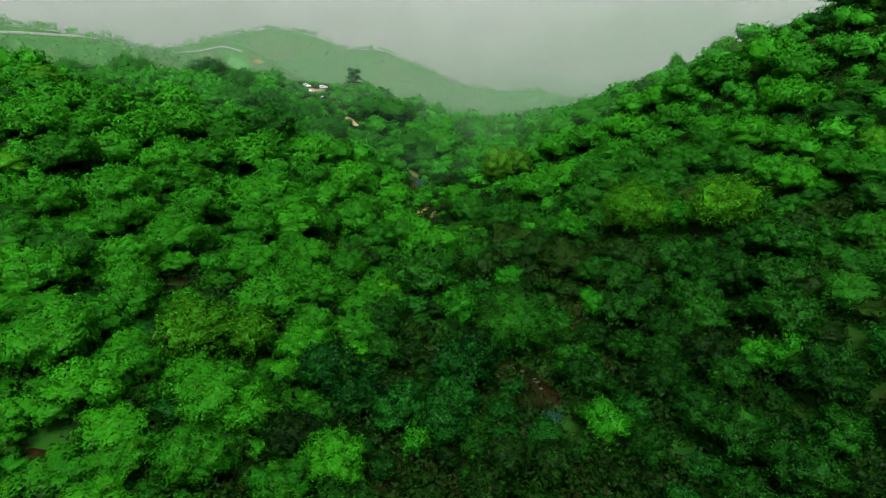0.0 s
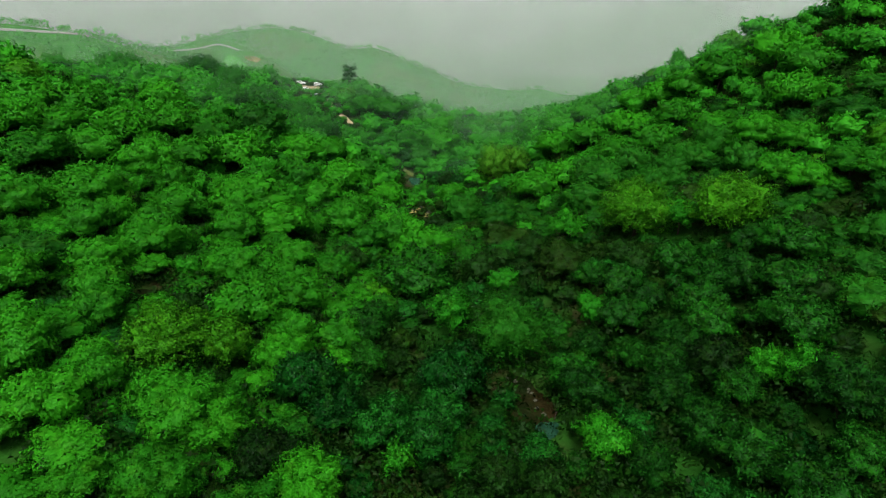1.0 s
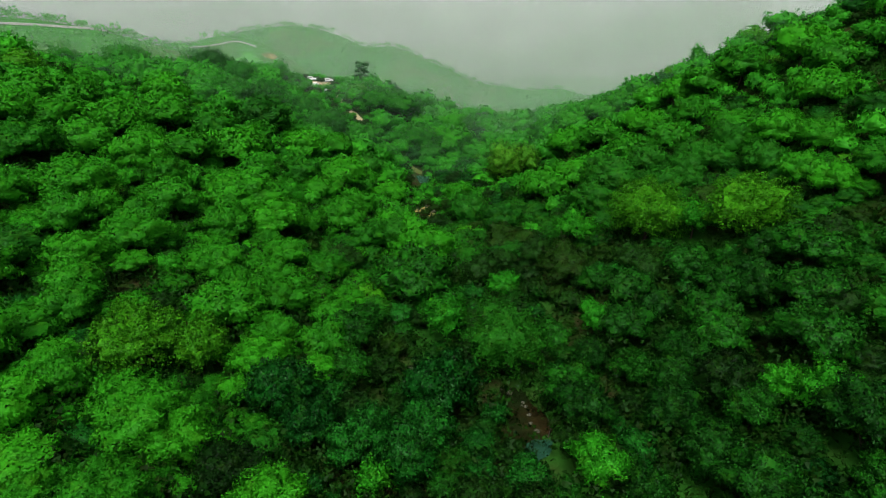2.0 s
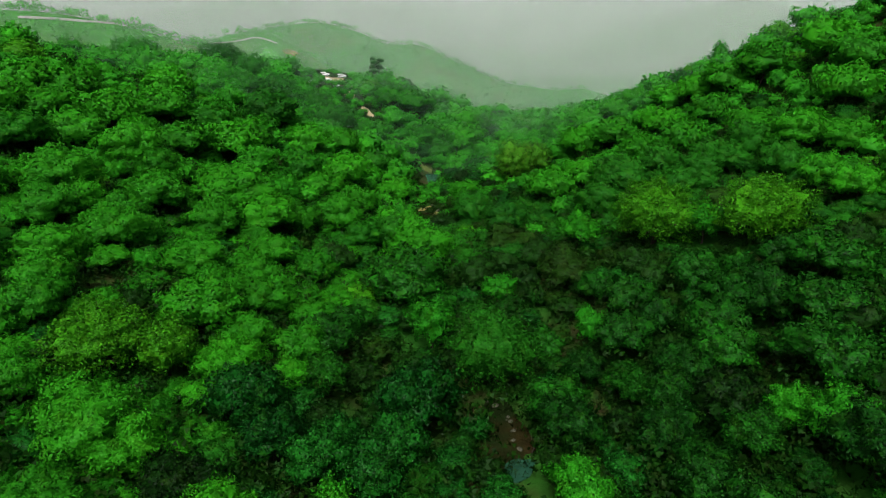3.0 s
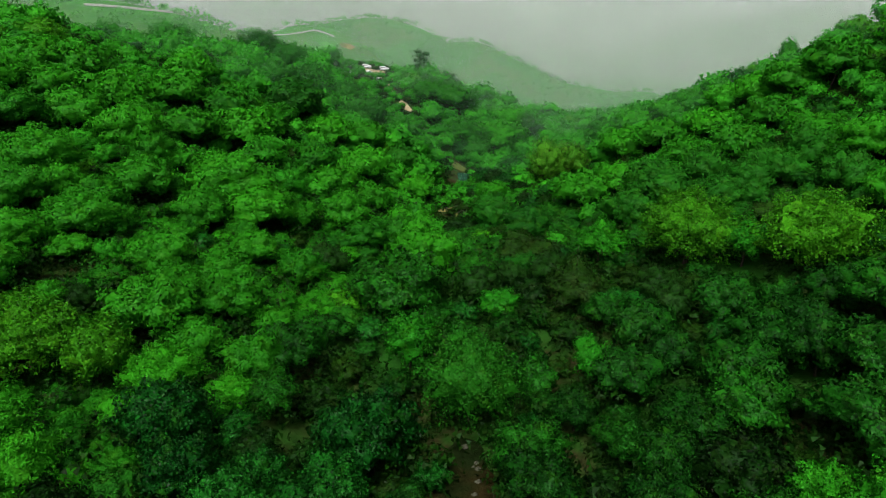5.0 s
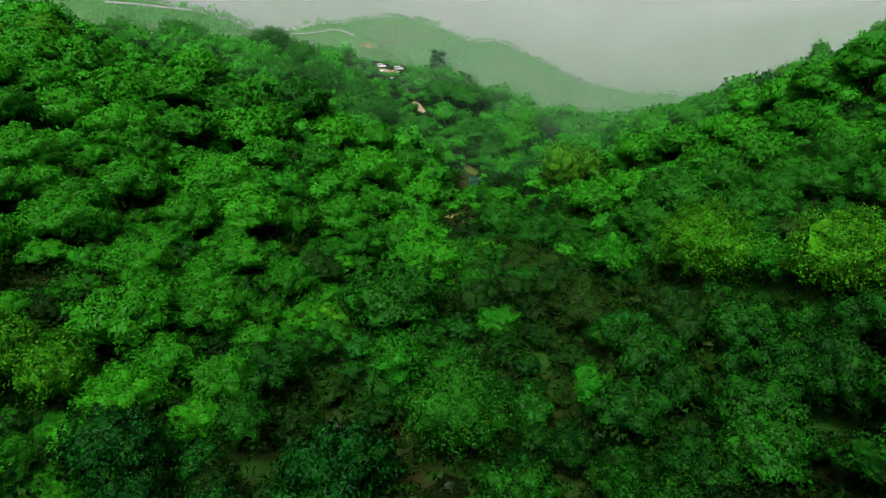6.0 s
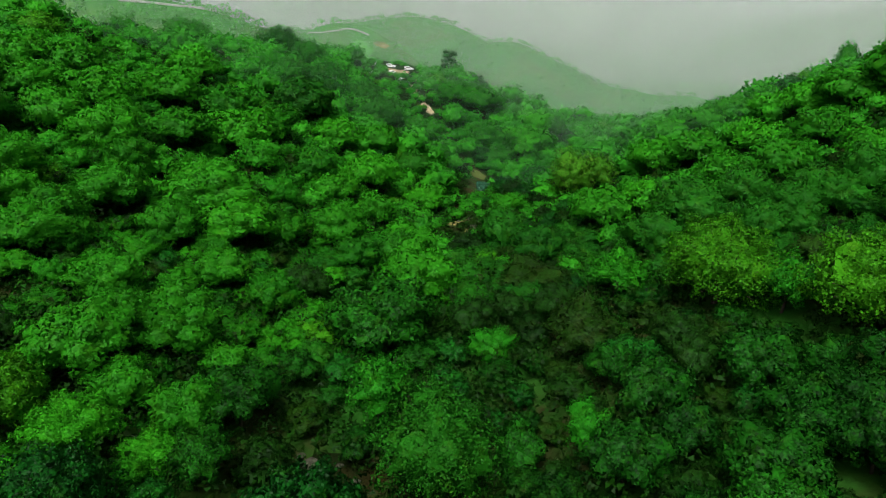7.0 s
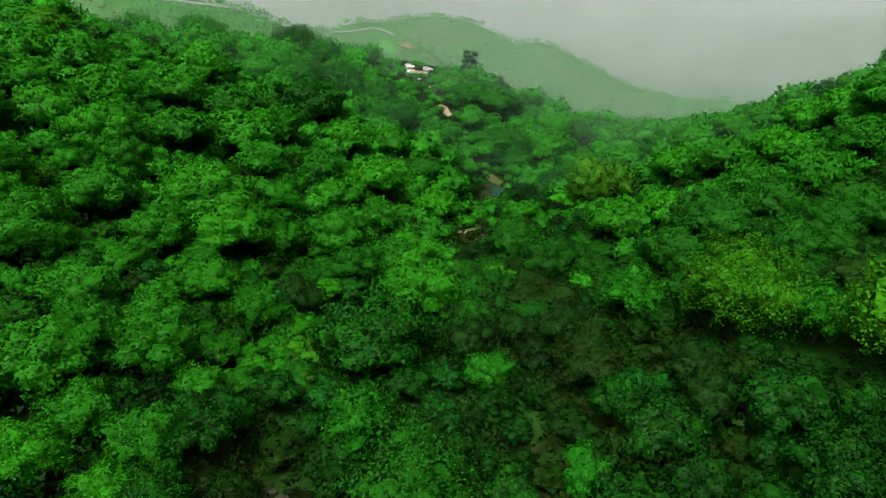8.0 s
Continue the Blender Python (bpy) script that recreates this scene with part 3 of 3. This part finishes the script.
def woods(name, places, label, leaves, size, seed, mat, shell=0, forms=("umbrella", "dome", "umbrella", "open", "umbrella", "dome")):
    """Trees too many to count, as one mesh."""
    r = np.random.RandomState(seed)
    stock = []
    for v in range(6):
        V, N, F, cl = crown_arrays(900 + v, forms[v], 5.0, 8.0, leaves, size, False, shell, wild=0.5, flicker=0.14, lobe=0.6)
        stock.append((V, N, np.array([f[:3] for f in F])))
    VV, NN, FF, n = [], [], [], 0
    P = np.array(places)
    Z = ground(P[:, 0], P[:, 1]) - 0.4
    for (x, y, rad), z in zip(places, Z):
        V, N, F = stock[r.randint(6)]
        a, k = r.rand() * 6.28, rad / 5
        c, s = math.cos(a), math.sin(a)
        spin = np.array([[c, s, 0], [-s, c, 0], [0, 0, 1]])
        VV.append((V * np.array([k, k, k * (0.85 + 0.3 * r.rand())])) @ spin + np.array([x, y, z]))
        NN.append(N @ spin)
        FF.append(F + n)
        n += len(V)
    me = mesh_of(name, np.concatenate(VV), np.concatenate(FF), mat, True, np.concatenate(NN))
    return tagged(part(name, me, None), label, "woodland", kind="stuff")


woods("slope_woods", far_spots, "green trees crowding the slopes further off", 380, 0.95, 1, LEAF_WOOD)
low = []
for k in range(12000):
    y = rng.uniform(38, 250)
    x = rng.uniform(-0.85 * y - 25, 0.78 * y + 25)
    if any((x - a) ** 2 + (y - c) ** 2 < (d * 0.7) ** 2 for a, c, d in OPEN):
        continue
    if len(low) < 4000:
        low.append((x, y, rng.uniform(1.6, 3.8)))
woods("undergrowth", low, "low undergrowth on the forest floor, darkened for the shade between crowns", 90, 1.0, 3, LEAF_UNDER_SHADE, None, ("shrub",) * 6)
scrubs = []
for k in range(9000):
    y = rng.uniform(60, 260)
    x = rng.uniform(-0.85 * y - 25, 0.78 * y + 25)
    if len(scrubs) < 1500 and not shaded(x, y) and (x < -12 or y > 130) and not any((x - a) ** 2 + (y - c) ** 2 < (d * 1.1) ** 2 for a, c, d in OPEN):
        scrubs.append((x, y, rng.uniform(1.8, 3.2)))
woods("slope_scrub", scrubs, "green scrub filling the gaps between the slope trees", 110, 0.9, 5, LEAF_SCRUB, None, ("shrub",) * 6)
hills = []
for k in range(14000):
    y = 395 + 720 * rng.random()
    x = rng.uniform(-0.9 * y, 0.75 * y)
    r = rng.uniform(2.6, 5.4)
    if (y < 500 or rng.random() < 0.55) and free(x, y, r, 0.7):
        take(x, y, r)
        hills.append((x, y, r))
woods("hill_woods", hills, "green woods covering the hills beyond the valley, lightened against mist and shading", 60, 1.6, 2, LEAF_FAR, None)

# ---- earth, roads, water and stones ----
def sheet(name, cx, cy, rx, ry, turn, mat, label, category, seed, lift=0.12, level=None):
    """An irregular patch that lies on the ground, or flat at a level."""
    r = np.random.RandomState(seed)
    n, rings = 36, 7
    ph = r.rand(4) * 6.28
    V, F = [(cx, cy, 0)], []
    c, s = math.cos(radians(turn)), math.sin(radians(turn))
    for q in range(1, rings + 1):
        for k in range(n):
            t = 6.2832 * k / n
            w = 1 + 0.16 * math.sin(2 * t + ph[0]) + 0.12 * math.sin(3 * t + ph[1]) + 0.08 * math.sin(5 * t + ph[2]) + 0.05 * math.sin(9 * t + ph[3])
            u, v = rx * w * q / rings * math.cos(t), ry * w * q / rings * math.sin(t)
            V.append((cx + u * c - v * s, cy + u * s + v * c, 0))
    for k in range(n):
        F.append((0, 1 + k, 1 + (k + 1) % n))
    for q in range(rings - 1):
        for k in range(n):
            a, b = 1 + q * n + k, 1 + q * n + (k + 1) % n
            F.append((a, a + n, b + n, b))
    V = np.array(V, float)
    edge = np.concatenate([[0], np.repeat(np.arange(1, rings + 1), n)]) / rings
    V[:, 2] = ground(V[:, 0], V[:, 1]) + lift * (1.6 - 2.2 * edge ** 3) if level is None else level
    ob = part(name, mesh_of(name, V, F, mat, True), None)
    return tagged(ob, label, category, kind="structure")


def strip(name, line, width, mat, label, category, lift):
    """A way that follows a line over the ground."""
    pts = []
    for (x0, y0), (x1, y1) in zip(line, line[1:]):
        for k in range(8):
            pts.append((x0 + (x1 - x0) * k / 8, y0 + (y1 - y0) * k / 8))
    pts.append(line[-1])
    P = np.array(pts, float)
    for k in range(6):
        P[1:-1] = (P[:-2] + 2 * P[1:-1] + P[2:]) / 4
    d = np.gradient(P, axis=0)
    d /= np.linalg.norm(d, axis=1, keepdims=True)
    side = np.stack([-d[:, 1], d[:, 0]], 1)
    V, F = [], []
    for k in range(len(P)):
        w = width * (0.92 + 0.16 * ((k * 7919) % 13) / 13)
        zc = float(ground(*P[k])) + lift
        for q in (-1, -0.96, 0, 0.96, 1):
            x, y = P[k] + side[k] * q * w / 2
            V.append((x, y, zc - (0.6 * lift + 0.6 if abs(q) == 1 else 0) - 0.02 * abs(q) * w))
    for k in range(len(P) - 1):
        for q in range(4):
            a = k * 5 + q
            F.append((a, a + 1, a + 6, a + 5))
    return tagged(part(name, mesh_of(name, V, F, mat, True), None), label, category, kind="structure")


sheet("ground_lot", -68, 325, 10.5, 9, 20, EARTH, "pale bare earth of a parking place on the ridge", "ground", 1, 0.35)
sheet("ground_path_top", -57, 311, 3.2, 5, 30, EARTH, "pale earth where the path leaves the parking place", "path", 2, 0.3)
sheet("ground_slip", -45, 297, 2.8, 6.5, 25, EARTH, "steep bare earth slip below the ridge", "ground", 3, 0.3)
strip("path_ridge", [(-58, 308), (-50, 305), (-46, 298), (-41, 291), (-36, 284), (-31, 277), (-29, 272)], 1.4, EARTH, "narrow pale footpath winding down the slope", "path", 0.35)
strip("road_ridge", RIDGE_ROAD, 3.4, TAR, "pale road running along the misty ridge", "road", 1.1)
strip("road_hill", HILL_ROAD[2:7], 2.6, TAR, "pale road crossing the foot of the far hill", "road", 0.9)
sheet("ground_meadow", -211, 634, 16, 8, 10, GRASS, "bright green meadow below the hill road", "ground", 4, 1.0)
sheet("ground_cutting", -192, 650, 7, 4, 30, OCHRE, "bare brown earth beside the hill road", "ground", 5, 0.9)
sheet("ground_bank", -14, 254, 4.5, 3.5, 10, OCHRE, "ochre earth bank above the pool", "ground", 6, 0.3)
sheet("ground_clearing", -7, 201, 6, 4, 30, OCHRE, "ochre clearing beside the stream", "ground", 7, 0.3)
sheet("ground_clearing_low", -3, 192, 4, 3, 10, OCHRE, "stony ochre clearing beside the stream", "ground", 8, 0.25)
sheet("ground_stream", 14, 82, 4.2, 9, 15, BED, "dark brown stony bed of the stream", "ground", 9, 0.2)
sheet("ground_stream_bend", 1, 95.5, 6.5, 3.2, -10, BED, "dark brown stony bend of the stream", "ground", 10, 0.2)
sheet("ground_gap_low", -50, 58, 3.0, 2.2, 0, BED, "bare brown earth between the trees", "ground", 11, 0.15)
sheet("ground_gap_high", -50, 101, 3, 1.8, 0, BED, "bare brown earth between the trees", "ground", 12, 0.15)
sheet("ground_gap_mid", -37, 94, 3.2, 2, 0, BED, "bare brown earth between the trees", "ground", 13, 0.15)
sheet("water_pool", -11.5, 242, 8, 5, 10, WATER, "still blue-green pool among the trees", "water", 14, level=float(ground(-11.5, 242)) + 0.5)
sheet("water_stream", 16, 74.5, 2.2, 1.5, 30, WATER, "small murky green pool in the stream", "water", 15, level=float(ground(16, 74.5)) + 0.30)


def boulder_mesh(seed):
    b = bmesh.new()
    bmesh.ops.create_icosphere(b, subdivisions=3, radius=1.0)
    off = Vector((seed * 3.1, seed * 1.7, seed * 2.3))
    for v in b.verts:
        k = 1 + 0.30 * noise.noise(v.co * 0.9 + off) + 0.12 * noise.noise(v.co * 2.6 + off)
        v.co = Vector((v.co.x * 1.15, v.co.y * 0.9, max(-0.45, v.co.z * 0.72))) * k
    me = bpy.data.meshes.new("boulder")
    b.to_mesh(me)
    b.free()
    me.materials.append(STONE)
    return me


STONES = [boulder_mesh(k) for k in range(5)]
PLACES = [(-2.8, 95.9, 1.05), (-4.6, 97.0, 0.5), (0.6, 96.6, 0.45), (3.4, 94.6, 0.6), (-0.4, 94.2, 0.35), (-6.5, 202.5, 0.9), (-3.2, 193, 1.1), (-1.6, 191, 0.8), (-9, 200, 0.7)]
for k in range(13):
    t = rng.random()
    PLACES.append((16.5 - 5 * t + rng.gauss(0, 1.5), 75 + 16 * t, rng.uniform(0.16, 0.5)))
for k, (x, y, r) in enumerate(PLACES):
    rock = tagged(new("boulder", STONES[k % 5]), "weathered grey boulder in the stream bed" if y < 150 else "pale boulder in the clearing", "rock", "boulders of the stream")
    rock.matrix_basis = pose(x, y, float(ground(x, y)) + 0.12 * r + 0.12, 0, 0, rng.uniform(0, 360)) @ Matrix.Diagonal((r, r, r, 1))


def branch_thing(x, y, turn):
    """A bare fallen branch."""
    V, F = [], []
    tube(V, F, (0, 0, 0), (0.9, 0.1, 0.5), 0.09, 0.07)
    tube(V, F, (0.9, 0.1, 0.5), (2.1, -0.2, 1.5), 0.07, 0.03)
    tube(V, F, (0.9, 0.1, 0.5), (1.4, 0.7, 1.9), 0.05, 0.02)
    tube(V, F, (1.4, -0.05, 0.9), (1.5, -0.8, 1.9), 0.04, 0.015)
    ob = part("fallen_branch", mesh_of("fallen_branch", V, F, BARK, True), None)
    ob.matrix_basis = pose(x, y, float(ground(x, y)) + 0.2, 0, 0, turn)
    return tagged(ob, "bare dark branch lying in the stream bed", "branch")


branch_thing(17.5, 77, 60)
branch_thing(11, 85, 200)


# ---- cars on the ridge ----
def prism(outline, half, taper=0.0):
    """A side outline (x, z) made solid across y, drawn in towards the top."""
    b = bmesh.new()
    top = max(z for _, z in outline)
    low = min(z for _, z in outline)
    rows = []
    for sgn in (-1, 1):
        rows.append([b.verts.new((x, sgn * (half - taper * (z - low) / (top - low)), z)) for x, z in outline])
    b.faces.new(rows[0][::-1])
    b.faces.new(rows[1])
    n = len(outline)
    for k in range(n):
        b.faces.new((rows[0][k], rows[0][(k + 1) % n], rows[1][(k + 1) % n], rows[1][k]))
    bmesh.ops.bevel(b, geom=list(b.edges), offset=0.05, segments=2, affect="EDGES", clamp_overlap=True)
    bmesh.ops.recalc_face_normals(b, faces=list(b.faces))
    return b


def wheel_bmesh(r, w):
    b = bmesh.new()
    bmesh.ops.create_cone(b, cap_ends=True, segments=20, radius1=r, radius2=r, depth=w, matrix=Matrix.Rotation(radians(90), 4, "X"))
    bmesh.ops.bevel(b, geom=[e for e in b.edges if len(e.link_faces) == 2 and e.calc_face_angle() > 1], offset=0.04, segments=2, affect="EDGES")
    return b


def build_car():
    car = tagged(new("car"), "white off-road car parked on the ridge", "car", "cars parked on the ridge")
    body = [(-2.3, 0.45), (-2.32, 1.0), (-2.2, 1.12), (1.1, 1.12), (2.15, 1.0), (2.32, 0.8), (2.3, 0.45)]
    part("body", prism(body, 0.92, 0.06), PAINT, car)
    part("cabin", prism([(-2.15, 1.1), (-1.95, 1.74), (-1.7, 1.8), (0.25, 1.8), (0.5, 1.74), (1.15, 1.1)], 0.86, 0.16), PAINT, car)
    part("side_window", prism([(-1.85, 1.2), (-1.72, 1.64), (0.28, 1.64), (0.72, 1.2)], 0.872, 0.11), GLASS, car, "dark side glass")
    part("windscreen", prism([(0.62, 1.68), (1.14, 1.16), (1.17, 1.17), (0.66, 1.71)], 0.66, 0.08), GLASS, car, "dark windscreen")
    part("bumper", prism([(2.28, 0.42), (2.28, 0.66), (2.4, 0.62), (2.4, 0.46)], 0.88), RUBBER, car)
    for x in (-1.4, 1.45):
        for y in (-0.84, 0.84):
            tyre = part("wheel", wheel_bmesh(0.38, 0.24), RUBBER, car)
            tyre.location = (x, y, 0.38)
            hub = part("rim", wheel_bmesh(0.22, 0.26), PAINT, tyre, "pale rim")
    return car


first = build_car()
spot = [(-73, 331, 8), (-64.5, 332, 40), (-63.5, 313, -12), (-73.5, 306, 15), (-68, 318, 80), (-79, 326, 20)]
for k, (x, y, turn) in enumerate(spot):
    m = pose(x, y, float(ground(x, y)) + 0.38, 0, 0, turn)
    if k:
        copy_thing(first, m)
    else:
        first.matrix_basis = m


# ---- mist ----
MIST, n, l, out = material("thin_mist")
mat_in = n.new("ShaderNodeBsdfDiffuse")
mat_bk = n.new("ShaderNodeBsdfTranslucent")
both = n.new("ShaderNodeMixShader")
l.new(mat_in.outputs[0], both.inputs[1])
l.new(mat_bk.outputs[0], both.inputs[2])
clear = n.new("ShaderNodeBsdfTransparent")
thick = n.new("ShaderNodeObjectInfo")
l.new(thick.outputs["Color"], mat_in.inputs["Color"])
l.new(thick.outputs["Color"], mat_bk.inputs["Color"])
vary = noise_fac(n, l, 0.006, 0.2, 0.8, 3.0, "World")
amount = n.new("ShaderNodeMath")
amount.operation = "MULTIPLY"
l.new(thick.outputs["Alpha"], amount.inputs[0])
spread = n.new("ShaderNodeMapRange")
spread.inputs["To Min"].default_value, spread.inputs["To Max"].default_value = 0.75, 1.25
l.new(vary, spread.inputs["Value"])
l.new(spread.outputs[0], amount.inputs[1])
mix = n.new("ShaderNodeMixShader")
l.new(amount.outputs[0], mix.inputs[0])
l.new(clear.outputs[0], mix.inputs[1])
l.new(both.outputs[0], mix.inputs[2])
l.new(mix.outputs[0], out.inputs["Surface"])
# Shells added to stand in for haze; its hue is put into their tints.
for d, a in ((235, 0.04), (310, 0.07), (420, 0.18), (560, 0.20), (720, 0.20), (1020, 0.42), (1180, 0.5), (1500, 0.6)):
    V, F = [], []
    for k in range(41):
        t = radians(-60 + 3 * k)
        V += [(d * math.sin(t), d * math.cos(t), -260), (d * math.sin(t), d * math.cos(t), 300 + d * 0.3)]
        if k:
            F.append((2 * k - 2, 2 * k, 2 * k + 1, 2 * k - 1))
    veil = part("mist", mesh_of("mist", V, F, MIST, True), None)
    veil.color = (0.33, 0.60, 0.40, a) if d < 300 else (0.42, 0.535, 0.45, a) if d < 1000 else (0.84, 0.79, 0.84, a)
    tagged(veil, "tinted see-through shell standing in for mist over the hills", "mist", kind="structure")
# The closed grey distance: an added wall that glows as lit fog, brighter upwards.
FOG, n, l, out = material("glowing_fog")
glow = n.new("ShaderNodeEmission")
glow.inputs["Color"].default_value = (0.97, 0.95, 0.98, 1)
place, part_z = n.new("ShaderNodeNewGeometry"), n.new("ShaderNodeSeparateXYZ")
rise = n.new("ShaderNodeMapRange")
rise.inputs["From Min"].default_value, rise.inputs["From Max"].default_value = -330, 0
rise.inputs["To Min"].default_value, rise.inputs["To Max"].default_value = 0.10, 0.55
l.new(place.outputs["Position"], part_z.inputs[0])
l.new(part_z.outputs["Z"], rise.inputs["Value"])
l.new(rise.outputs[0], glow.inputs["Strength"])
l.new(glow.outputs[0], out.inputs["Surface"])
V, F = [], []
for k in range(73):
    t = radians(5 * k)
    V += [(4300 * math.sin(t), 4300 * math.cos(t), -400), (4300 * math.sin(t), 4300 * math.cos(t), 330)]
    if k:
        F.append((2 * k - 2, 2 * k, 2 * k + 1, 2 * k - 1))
tagged(part("backdrop", mesh_of("backdrop", V, F, FOG, True), None), "plain pale grey backdrop glowing in place of lit fog", "backdrop", kind="structure")
